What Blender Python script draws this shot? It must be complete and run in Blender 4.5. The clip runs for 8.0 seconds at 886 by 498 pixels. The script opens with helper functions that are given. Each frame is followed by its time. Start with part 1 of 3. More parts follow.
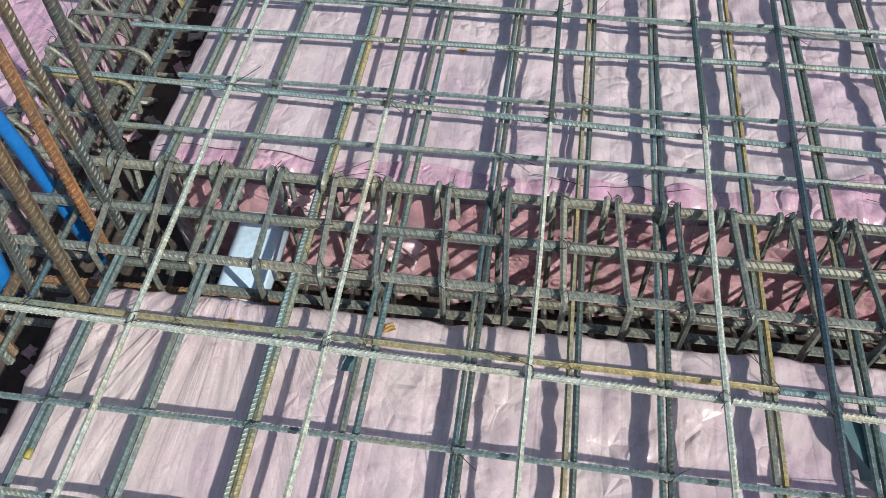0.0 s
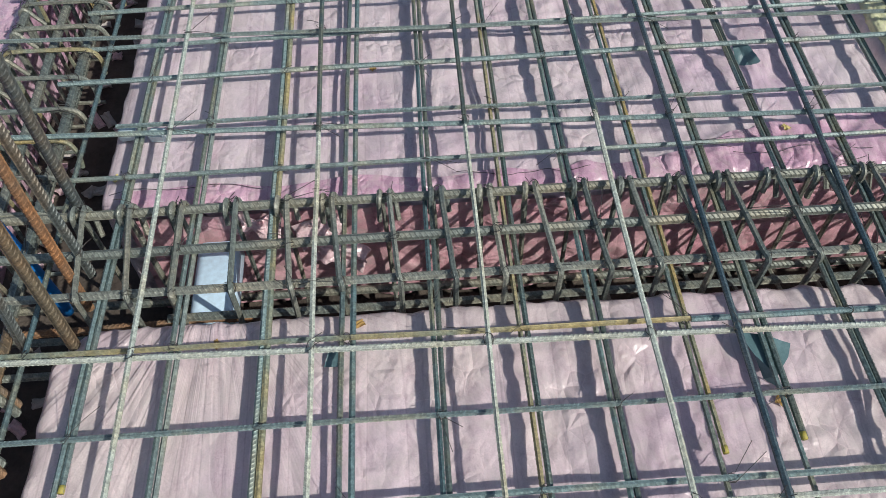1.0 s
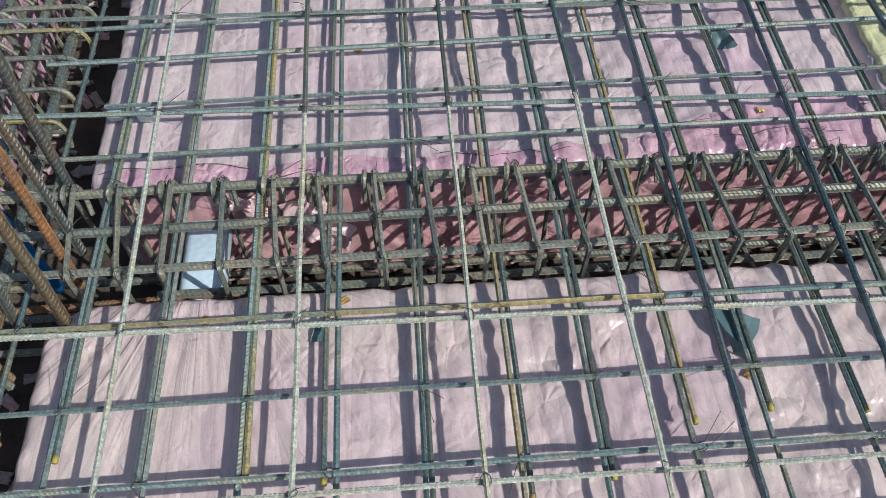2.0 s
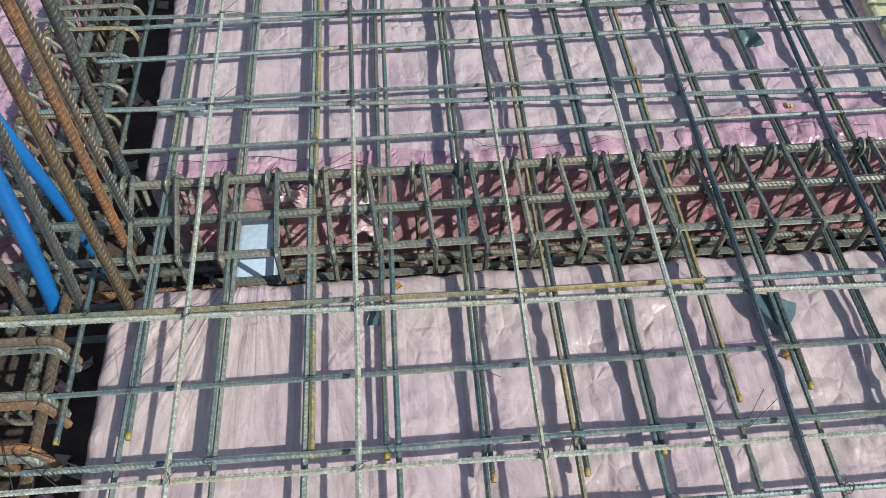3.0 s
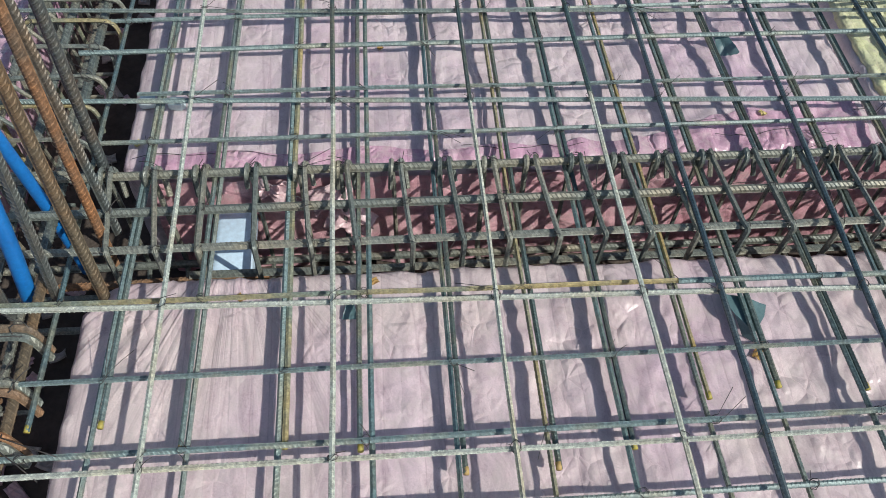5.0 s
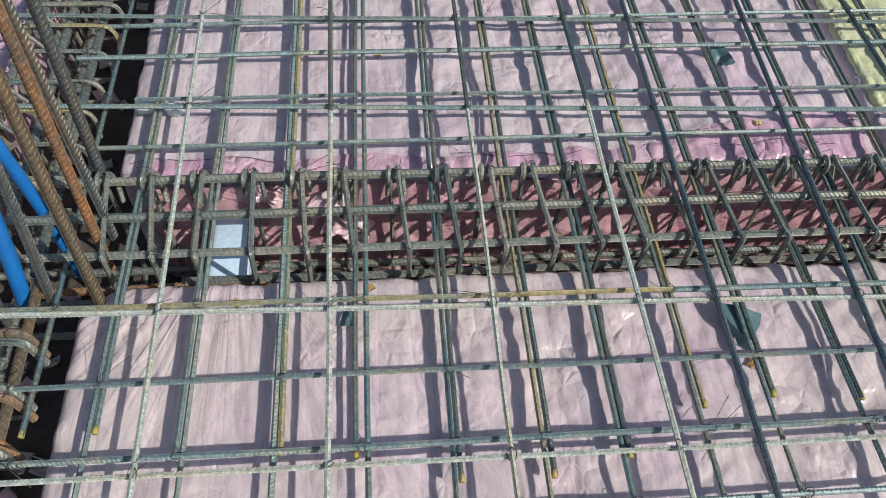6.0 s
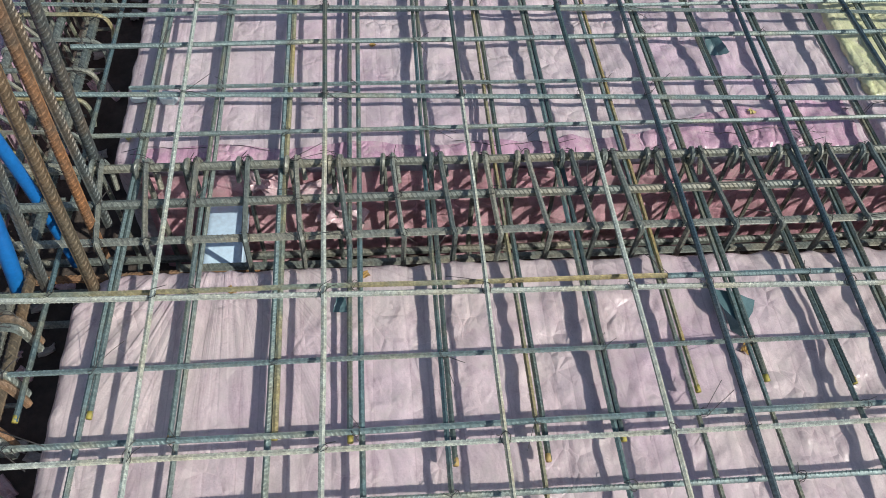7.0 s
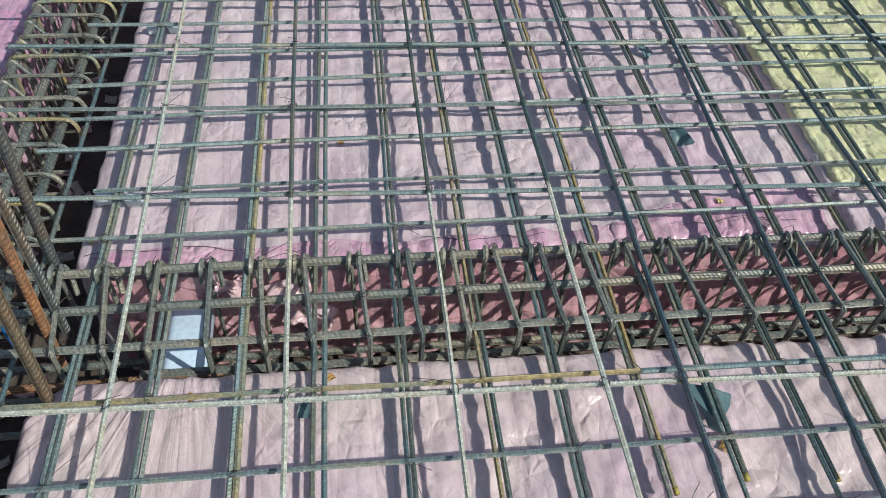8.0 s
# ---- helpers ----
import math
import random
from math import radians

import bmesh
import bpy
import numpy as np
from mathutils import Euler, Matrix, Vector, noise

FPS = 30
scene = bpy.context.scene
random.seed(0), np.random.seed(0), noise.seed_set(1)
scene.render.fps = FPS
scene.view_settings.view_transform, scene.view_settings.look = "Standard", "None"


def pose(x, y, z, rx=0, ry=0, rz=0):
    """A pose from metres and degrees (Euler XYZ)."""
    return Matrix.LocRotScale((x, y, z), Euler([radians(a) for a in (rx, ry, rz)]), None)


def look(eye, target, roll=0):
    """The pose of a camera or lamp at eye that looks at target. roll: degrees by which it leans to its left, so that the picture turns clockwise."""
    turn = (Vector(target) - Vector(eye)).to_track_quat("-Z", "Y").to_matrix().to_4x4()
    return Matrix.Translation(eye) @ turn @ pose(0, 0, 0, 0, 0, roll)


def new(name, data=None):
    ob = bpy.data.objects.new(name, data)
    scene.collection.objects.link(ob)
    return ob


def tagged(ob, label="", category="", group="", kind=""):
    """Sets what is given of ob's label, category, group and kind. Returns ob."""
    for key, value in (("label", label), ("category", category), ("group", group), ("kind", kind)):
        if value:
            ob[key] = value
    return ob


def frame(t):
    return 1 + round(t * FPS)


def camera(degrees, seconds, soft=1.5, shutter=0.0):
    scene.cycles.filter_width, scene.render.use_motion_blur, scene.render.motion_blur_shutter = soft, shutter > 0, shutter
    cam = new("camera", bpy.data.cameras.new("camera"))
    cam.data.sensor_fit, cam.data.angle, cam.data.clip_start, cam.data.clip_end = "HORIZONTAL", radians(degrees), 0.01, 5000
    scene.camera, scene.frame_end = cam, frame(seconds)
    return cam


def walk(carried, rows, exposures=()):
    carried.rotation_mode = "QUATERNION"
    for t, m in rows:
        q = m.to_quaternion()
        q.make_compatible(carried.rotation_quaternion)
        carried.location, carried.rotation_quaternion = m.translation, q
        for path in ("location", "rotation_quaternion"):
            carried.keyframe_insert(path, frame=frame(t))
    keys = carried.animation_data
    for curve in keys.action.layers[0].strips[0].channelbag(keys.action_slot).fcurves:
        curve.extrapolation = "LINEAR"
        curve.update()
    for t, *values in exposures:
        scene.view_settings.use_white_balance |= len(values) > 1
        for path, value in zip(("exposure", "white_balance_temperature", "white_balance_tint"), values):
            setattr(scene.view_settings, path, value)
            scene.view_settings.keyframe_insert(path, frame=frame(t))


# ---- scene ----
cam = camera(57.9, 8.0, soft=0.38)
PATH = [
    (0, (0.266, -0.555, 1.105), (0.082, 0.62, -0.503), -1.5),
    (0.2, (0.218, -0.593, 1.117), (0.187, 0.603, -0.486), -0.4),
    (0.3, (0.203, -0.611, 1.131), (0.197, 0.583, -0.473), -1.3),
    (0.5, (0.171, -0.636, 1.184), (0.188, 0.548, -0.428), -1.2),
    (1, (0.181, -0.671, 1.261), (0.255, 0.502, -0.357), -0.5),
    (1.2, (0.193, -0.681, 1.269), (0.284, 0.489, -0.351), 0.1),
    (2.3, (0.184, -0.713, 1.301), (0.285, 0.409, -0.352), 0.9),
    (2.5, (0.147, -0.726, 1.307), (0.25, 0.393, -0.347), 1.0),
    (3, (0.081, -0.756, 1.32), (0.194, 0.389, -0.316), 1.2),
    (3.5, (0.069, -0.77, 1.315), (0.194, 0.393, -0.307), 1.9),
    (4, (0.077, -0.775, 1.316), (0.219, 0.385, -0.307), 2.9),
    (4.5, (0.082, -0.782, 1.316), (0.239, 0.376, -0.308), 3.7),
    (6, (0.077, -0.786, 1.317), (0.259, 0.388, -0.292), 5.2),
    (6.5, (0.078, -0.793, 1.317), (0.263, 0.387, -0.287), 5.2),
    (7, (0.08, -0.807, 1.305), (0.271, 0.364, -0.305), 5.5),
    (7.5, (0.097, -0.804, 1.299), (0.305, 0.378, -0.301), 4.9),
    (7.7, (0.109, -0.792, 1.293), (0.319, 0.471, -0.243), 4.6),
    (7.8, (0.115, -0.789, 1.299), (0.331, 0.495, -0.219), 4.4),
    (8, (0.128, -0.772, 1.303), (0.354, 0.558, -0.173), 4.5),
]
walk(cam, [(t, look(eye, target, roll)) for t, eye, target, roll in PATH],
     [(0.0, 0.12), (0.5, 0.02), (1.0, -0.07), (2.5, -0.05), (4.5, -0.02), (7.5, -0.05), (8.0, 0.0)])

# ---- light ----
SUN_AZ, SUN_EL = math.atan2(-0.67, 0.85), math.atan2(1.0, math.hypot(0.85, 0.67))
sun_dir = Vector((math.cos(SUN_AZ) * math.cos(SUN_EL), math.sin(SUN_AZ) * math.cos(SUN_EL), math.sin(SUN_EL)))
world = bpy.data.worlds.new("sky")
scene.world = world
world.use_nodes = True
sky = world.node_tree.nodes.new("ShaderNodeTexSky")
sky.sky_type, sky.sun_disc = "NISHITA", False
sky.sun_elevation, sky.sun_rotation = SUN_EL, math.pi / 2 - SUN_AZ
world.node_tree.links.new(sky.outputs["Color"], world.node_tree.nodes["Background"].inputs["Color"])
world.node_tree.nodes["Background"].inputs["Strength"].default_value = 0.102
sun_lamp = new("sun", bpy.data.lights.new("sun", "SUN"))
sun_lamp.data.energy, sun_lamp.data.angle, sun_lamp.data.color = 3.95, radians(0.6), (1.0, 0.96, 0.9)
sun_lamp.matrix_world = look(sun_dir * 20, (0, 0, 0))


# ---- materials ----
def material(name):
    m = bpy.data.materials.new(name)
    m.use_nodes = True
    return m, m.node_tree.nodes, m.node_tree.links, m.node_tree.nodes["Principled BSDF"]


def noise_tex(nodes, links, coord, scale, detail=4.0, rough=0.6, stretch=None):
    n = nodes.new("ShaderNodeTexNoise")
    n.inputs["Scale"].default_value, n.inputs["Detail"].default_value, n.inputs["Roughness"].default_value = scale, detail, rough
    if stretch:
        mp = nodes.new("ShaderNodeMapping")
        mp.inputs["Scale"].default_value = stretch
        links.new(coord, mp.inputs["Vector"])
        coord = mp.outputs["Vector"]
    links.new(coord, n.inputs["Vector"])
    return n.outputs["Fac"]


def ramp(nodes, links, fac, stops):
    r = nodes.new("ShaderNodeValToRGB")
    while len(r.color_ramp.elements) < len(stops):
        r.color_ramp.elements.new(0.5)
    for e, (p, c) in zip(r.color_ramp.elements, stops):
        e.position, e.color = p, (*c, 1) if len(c) == 3 else c
    links.new(fac, r.inputs["Fac"])
    return r.outputs["Color"]


def mix(nodes, links, fac, a, b, mode="MIX"):
    m = nodes.new("ShaderNodeMix")
    m.data_type, m.blend_type = "RGBA", mode
    for socket, value in ((m.inputs["Factor"], fac), (m.inputs["A"], a), (m.inputs["B"], b)):
        if isinstance(value, (int, float)):
            socket.default_value = value
        elif isinstance(value, tuple):
            socket.default_value = (*value, 1)
        else:
            links.new(value, socket)
    return m.outputs["Result"]


def bump(nodes, links, p, height, strength, distance):
    b = nodes.new("ShaderNodeBump")
    b.inputs["Strength"].default_value, b.inputs["Distance"].default_value = strength, distance
    links.new(height, b.inputs["Height"])
    links.new(b.outputs["Normal"], p.inputs["Normal"])


def steel(name, tones, stain, stain_amount, rough=0.5, metal=0.25):
    """Ribbed bar steel: a tone of its own for each bar, patches of mill scale and stain along it."""
    m, nodes, links, p = material(name)
    obj = nodes.new("ShaderNodeTexCoord").outputs["Object"]
    info = nodes.new("ShaderNodeObjectInfo")
    shift = nodes.new("ShaderNodeVectorMath")
    shift.operation = "MULTIPLY_ADD"
    links.new(info.outputs["Random"], shift.inputs[0])
    shift.inputs[1].default_value = (31, 17, 5)
    links.new(obj, shift.inputs[2])
    at = shift.outputs["Vector"]
    base = ramp(nodes, links, info.outputs["Random"], [(i / max(1, len(tones) - 1), c) for i, c in enumerate(tones)])
    fine = noise_tex(nodes, links, at, 420, 3)
    wide = noise_tex(nodes, links, at, 5.5, 4, 0.65)
    spot = noise_tex(nodes, links, at, 130, 4, 0.7)
    base = mix(nodes, links, ramp(nodes, links, wide, [(0.5 - stain_amount / 2, (0, 0, 0)), (0.78 - stain_amount / 2, (1, 1, 1))]), base, stain)
    base = mix(nodes, links, 0.7, base, ramp(nodes, links, spot, [(0.34, (0.45, 0.45, 0.45)), (0.52, (0.92, 0.92, 0.92)), (0.68, (1.6, 1.6, 1.52))]), "MULTIPLY")
    base = mix(nodes, links, 0.45, base, ramp(nodes, links, fine, [(0.3, (0.5, 0.5, 0.5)), (0.7, (1.3, 1.3, 1.3))]), "MULTIPLY")
    # rib shading put into the colour by pointiness: grooves darkened, crests brightened
    rib_shading = ramp(nodes, links, nodes.new("ShaderNodeNewGeometry").outputs["Pointiness"], [(0.46, (0.30, 0.30, 0.30)), (0.505, (0.95, 0.95, 0.95)), (0.54, (1.55, 1.55, 1.5))])
    base = mix(nodes, links, 1.0, base, rib_shading, "MULTIPLY")
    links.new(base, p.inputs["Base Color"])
    p.inputs["Metallic"].default_value, p.inputs["Roughness"].default_value = metal, rough
    bump(nodes, links, p, spot, 0.25, 0.0008)
    return m


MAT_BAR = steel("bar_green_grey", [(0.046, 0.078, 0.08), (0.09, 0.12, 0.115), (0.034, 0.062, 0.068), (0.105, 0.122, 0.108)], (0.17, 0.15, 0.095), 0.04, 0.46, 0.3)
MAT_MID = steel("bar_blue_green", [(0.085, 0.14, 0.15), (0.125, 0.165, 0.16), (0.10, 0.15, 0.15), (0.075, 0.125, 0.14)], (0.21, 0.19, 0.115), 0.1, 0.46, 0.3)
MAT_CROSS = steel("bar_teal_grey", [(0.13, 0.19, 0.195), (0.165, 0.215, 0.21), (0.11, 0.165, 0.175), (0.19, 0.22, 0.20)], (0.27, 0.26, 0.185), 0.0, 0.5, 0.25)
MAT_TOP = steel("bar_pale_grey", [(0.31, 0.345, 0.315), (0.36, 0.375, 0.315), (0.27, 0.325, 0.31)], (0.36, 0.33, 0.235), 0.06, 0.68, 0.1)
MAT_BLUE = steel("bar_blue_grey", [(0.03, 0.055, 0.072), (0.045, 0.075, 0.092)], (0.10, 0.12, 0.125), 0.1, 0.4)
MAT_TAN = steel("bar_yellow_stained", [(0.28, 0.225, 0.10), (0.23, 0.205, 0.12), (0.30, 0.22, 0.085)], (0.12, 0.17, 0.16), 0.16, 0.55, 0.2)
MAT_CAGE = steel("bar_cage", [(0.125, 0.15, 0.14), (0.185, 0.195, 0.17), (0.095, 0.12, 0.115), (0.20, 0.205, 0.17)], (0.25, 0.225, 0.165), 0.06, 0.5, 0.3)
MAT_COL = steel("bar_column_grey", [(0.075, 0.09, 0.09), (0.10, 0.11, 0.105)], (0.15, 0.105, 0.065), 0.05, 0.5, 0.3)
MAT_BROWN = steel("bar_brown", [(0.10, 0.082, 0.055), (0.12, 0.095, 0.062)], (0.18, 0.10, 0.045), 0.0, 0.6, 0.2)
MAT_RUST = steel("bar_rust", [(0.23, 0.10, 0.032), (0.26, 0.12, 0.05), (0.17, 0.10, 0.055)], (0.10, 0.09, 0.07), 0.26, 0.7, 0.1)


def film(name, pale, deep, deep_from, gloss=0.24, fan=None, crisp=0.55):
    """Thin wrinkled plastic sheet with dusty patches and streaks."""
    m, nodes, links, p = material(name)
    at = nodes.new("ShaderNodeTexCoord").outputs["Object"]
    cloud = noise_tex(nodes, links, at, 2.2, 4, 0.6)
    folds = noise_tex(nodes, links, at, 9, 5, 0.65, (1.0, 0.3, 1.0))
    dust = noise_tex(nodes, links, at, 30, 7, 0.75)
    speck = noise_tex(nodes, links, at, 240, 2, 0.5)
    warp = nodes.new("ShaderNodeTexNoise")
    warp.inputs["Scale"].default_value = 5.0
    links.new(at, warp.inputs["Vector"])
    bend = nodes.new("ShaderNodeVectorMath")
    bend.operation = "MULTIPLY_ADD"
    links.new(warp.outputs["Color"], bend.inputs[0])
    bend.inputs[1].default_value = (0.16, 0.16, 0.16)
    links.new(at, bend.inputs[2])
    streak = noise_tex(nodes, links, bend.outputs["Vector"], 42, 5, 0.7, (1.0, 0.13, 1.0))
    pleat = noise_tex(nodes, links, bend.outputs["Vector"], 13, 3.0, 0.45, (1.0, 0.45, 1.0))
    crumple = nodes.new("ShaderNodeTexNoise")
    crumple.noise_type = "RIDGED_MULTIFRACTAL"
    crumple.inputs["Scale"].default_value, crumple.inputs["Detail"].default_value = 16.0, 4.0
    links.new(bend.outputs["Vector"], crumple.inputs["Vector"])
    # hard creases where the sheet has been folded and crushed: edges of warped cells, and straight fold lines along y
    slight = nodes.new("ShaderNodeVectorMath")
    slight.operation = "MULTIPLY_ADD"
    links.new(warp.outputs["Color"], slight.inputs[0])
    slight.inputs[1].default_value = (0.05, 0.05, 0.05)
    links.new(at, slight.inputs[2])
    creases = []
    for scale, stretch in ((11.0, (1.0, 0.55, 1.0)), (27.0, (1.0, 0.8, 1.0)), (20.0, (1.0, 0.03, 0.3))):
        mp = nodes.new("ShaderNodeMapping")
        mp.inputs["Scale"].default_value = stretch
        links.new(at if scale == 20.0 else slight.outputs["Vector"], mp.inputs["Vector"])
        cell = nodes.new("ShaderNodeTexVoronoi")
        cell.feature = "DISTANCE_TO_EDGE"
        cell.inputs["Scale"].default_value = scale
        links.new(mp.outputs["Vector"], cell.inputs["Vector"])
        creases.append(ramp(nodes, links, cell.outputs["Distance"], [(0.0, (0, 0, 0)), (0.16, (0.6, 0.6, 0.6)), (0.5, (1, 1, 1))]))
    crush = ramp(nodes, links, noise_tex(nodes, links, at, 6.5, 4, 0.65), [(0.49, (0, 0, 0)), (0.62, (1, 1, 1))])
    crease = mix(nodes, links, 0.35, creases[0], creases[2])
    tight = mix(nodes, links, 1.0, crush, creases[1], "MULTIPLY")
    crease = mix(nodes, links, 1.0, crease, tight, "ADD")
    sparse = ramp(nodes, links, noise_tex(nodes, links, at, 5.5, 3, 0.6), [(0.38, (0.12, 0.12, 0.12)), (0.60, (1, 1, 1))])
    patch = mix(nodes, links, 1.0, sparse, crumple.outputs["Fac"], "MULTIPLY")
    high = nodes.new("ShaderNodeMath")
    high.operation = "MULTIPLY_ADD"
    links.new(pleat, high.inputs[0])
    high.inputs[1].default_value = 0.3
    links.new(patch, high.inputs[2])
    sharp = nodes.new("ShaderNodeMath")
    sharp.operation = "MULTIPLY_ADD"
    links.new(crease, sharp.inputs[0])
    sharp.inputs[1].default_value = crisp
    links.new(high.outputs["Value"], sharp.inputs[2])
    high = sharp
    if fan:
        # thin pleats running out from where the sheet is pulled tight
        move = nodes.new("ShaderNodeMapping")
        move.inputs["Location"].default_value = (-fan[0], -fan[1], 0)
        links.new(at, move.inputs["Vector"])
        spin = nodes.new("ShaderNodeTexGradient")
        spin.gradient_type = "RADIAL"
        links.new(move.outputs["Vector"], spin.inputs["Vector"])
        rays = nodes.new("ShaderNodeTexNoise")
        rays.noise_dimensions = "1D"
        rays.inputs["Scale"].default_value, rays.inputs["Detail"].default_value = 95.0, 3.0
        links.new(spin.outputs["Fac"], rays.inputs["W"])
        reach = nodes.new("ShaderNodeVectorMath")
        reach.operation = "LENGTH"
        links.new(move.outputs["Vector"], reach.inputs[0])
        near = ramp(nodes, links, reach.outputs["Value"], [(0.30, (1, 1, 1)), (0.62, (0, 0, 0))])
        rays_high = mix(nodes, links, 1.0, near, ramp(nodes, links, rays.outputs["Fac"], [(0.40, (0, 0, 0)), (0.62, (1, 1, 1))]), "MULTIPLY")
        both = nodes.new("ShaderNodeMath")
        both.operation = "MULTIPLY_ADD"
        links.new(rays_high, both.inputs[0])
        both.inputs[1].default_value = 0.2
        links.new(high.outputs["Value"], both.inputs[2])
        high = both
    c = mix(nodes, links, ramp(nodes, links, cloud, [(deep_from, (0, 0, 0)), (deep_from + 0.25, (1, 1, 1))]), pale, deep)
    c = mix(nodes, links, 0.5, c, ramp(nodes, links, folds, [(0.35, (0.76, 0.70, 0.74)), (0.65, (1.12, 1.11, 1.10))]), "MULTIPLY")
    c = mix(nodes, links, 0.6, c, ramp(nodes, links, streak, [(0.36, (0.74, 0.69, 0.73)), (0.50, (1.0, 1.0, 1.0)), (0.66, (1.2, 1.19, 1.18))]), "MULTIPLY")
    grain = noise_tex(nodes, links, at, 330, 3, 0.7)
    c = mix(nodes, links, 0.36, c, ramp(nodes, links, grain, [(0.3, (0.72, 0.71, 0.72)), (0.5, (1.0, 1.0, 1.0)), (0.7, (1.2, 1.2, 1.2))]), "MULTIPLY")
    c = mix(nodes, links, ramp(nodes, links, dust, [(0.48, (0, 0, 0)), (0.72, (0.6, 0.6, 0.6))]), c, (0.53, 0.48, 0.44))
    c = mix(nodes, links, ramp(nodes, links, speck, [(0.70, (0, 0, 0)), (0.80, (0.45, 0.45, 0.45))]), c, (0.30, 0.25, 0.22))
    # crushed patches: paler along each crease line, slightly darker beside it
    crease_tone = mix(nodes, links, crush, (1.0, 1.0, 1.0), ramp(nodes, links, creases[1], [(0.0, (1.28, 1.26, 1.26)), (0.12, (0.94, 0.92, 0.93)), (0.4, (1.0, 1.0, 1.0))]))
    c = mix(nodes, links, 0.6, c, crease_tone, "MULTIPLY")
    line = ramp(nodes, links, creases[2], [(0.0, (0.82, 0.78, 0.80)), (0.10, (1.04, 1.03, 1.03)), (0.5, (1.0, 1.0, 1.0))])
    c = mix(nodes, links, 0.7, c, line, "MULTIPLY")
    links.new(c, p.inputs["Base Color"])
    r = ramp(nodes, links, dust, [(0.3, (gloss - 0.08,) * 3), (0.7, (gloss + 0.28,) * 3)])
    links.new(r, p.inputs["Roughness"])
    p.inputs["Specular IOR Level"].default_value = 0.55
    # the sheet and the padding under it let light spread sideways
    p.subsurface_method = "BURLEY"
    p.inputs["Subsurface Weight"].default_value, p.inputs["Subsurface Scale"].default_value = 0.2, 0.03
    p.inputs["Subsurface Radius"].default_value = (1.0, 0.75, 0.8)
    bump(nodes, links, p, high.outputs["Value"], 1.0, 0.0075)
    return m


MAT_PINK = film("pink_film", (0.61, 0.53, 0.545), (0.57, 0.43, 0.515), 0.46)
MAT_PLEATED = film("pleated_pink_film", (0.62, 0.535, 0.52), (0.57, 0.45, 0.505), 0.46, 0.24, (-0.20, 0.26), 0.5)
MAT_MAGENTA = film("magenta_film", (0.58, 0.40, 0.48), (0.51, 0.29, 0.41), 0.40, 0.16, None, 1.1)
MAT_YELLOW = film("yellow_green_film", (0.64, 0.67, 0.40), (0.56, 0.62, 0.28), 0.45, 0.24, None, 1.0)


def plain(name, a, b, scale, rough=0.6, spec=0.5, bumpy=0.2, dist=0.001):
    m, nodes, links, p = material(name)
    at = nodes.new("ShaderNodeTexCoord").outputs["Object"]
    n1, n2 = noise_tex(nodes, links, at, scale, 5, 0.65), noise_tex(nodes, links, at, scale * 9, 4, 0.6)
    c = mix(nodes, links, ramp(nodes, links, n1, [(0.35, (0, 0, 0)), (0.65, (1, 1, 1))]), a, b)
    c = mix(nodes, links, 0.35, c, ramp(nodes, links, n2, [(0.3, (0.6, 0.6, 0.6)), (0.7, (1.2, 1.2, 1.2))]), "MULTIPLY")
    links.new(c, p.inputs["Base Color"])
    p.inputs["Roughness"].default_value, p.inputs["Specular IOR Level"].default_value = rough, spec
    bump(nodes, links, p, n2, bumpy, dist)
    return m


MAT_GROUND = plain("trench_earth", (0.055, 0.045, 0.04), (0.13, 0.11, 0.09), 6, 0.95, 0.2, 0.8, 0.01)
MAT_WIRE = plain("tie_wire", (0.03, 0.03, 0.03), (0.07, 0.06, 0.05), 60, 0.5)
MAT_PIPE = plain("pale_blue_pvc", (0.64, 0.83, 0.96), (0.60, 0.80, 0.94), 9, 0.3, 0.5, 0.01)
MAT_CONDUIT = plain("blue_conduit", (0.015, 0.20, 0.56), (0.012, 0.15, 0.46), 14, 0.38, 0.5, 0.08)
MAT_PAINT = plain("yellow_paint", (0.46, 0.38, 0.06), (0.32, 0.28, 0.08), 90, 0.6)
MAT_ORANGE = plain("orange_paint", (0.40, 0.27, 0.10), (0.48, 0.34, 0.12), 90, 0.6)
MAT_TEAL = plain("teal_scrap", (0.085, 0.16, 0.17), (0.12, 0.205, 0.215), 30, 0.4)
MAT_SPACER = plain("spacer_plastic", (0.52, 0.66, 0.68), (0.62, 0.72, 0.72), 40, 0.5)
MAT_LEAF = plain("dry_leaf", (0.42, 0.27, 0.08), (0.30, 0.18, 0.06), 60, 0.8)
MAT_CHIP = plain("pale_chip", (0.55, 0.52, 0.48), (0.40, 0.37, 0.33), 50, 0.85)
MAT_YFLECK = plain("yellow_fleck", (0.66, 0.56, 0.22), (0.55, 0.45, 0.18), 80, 0.8)
MAT_DRAPE = film("dark_pink_film", (0.70, 0.42, 0.455), (0.60, 0.30, 0.345), 0.42, 0.26)
MAT_CLEAR = film("crumpled_film", (0.66, 0.52, 0.53), (0.56, 0.36, 0.39), 0.40, 0.18)


# ---- building helpers ----
def mesh_of(name, verts, faces, mat, smooth=True):
    me = bpy.data.meshes.new(name)
    me.from_pydata([tuple(map(float, v)) for v in verts], [], faces)
    me.materials.append(mat)
    if smooth:
        me.polygons.foreach_set("use_smooth", [True] * len(me.polygons))
    me.update()
    return me


def part(name, me, parent, m=None, label="", kind=""):
    ob = new(name, me)
    ob.parent = parent
    if m is not None:
        ob.matrix_basis = m
    return tagged(ob, label, kind=kind)


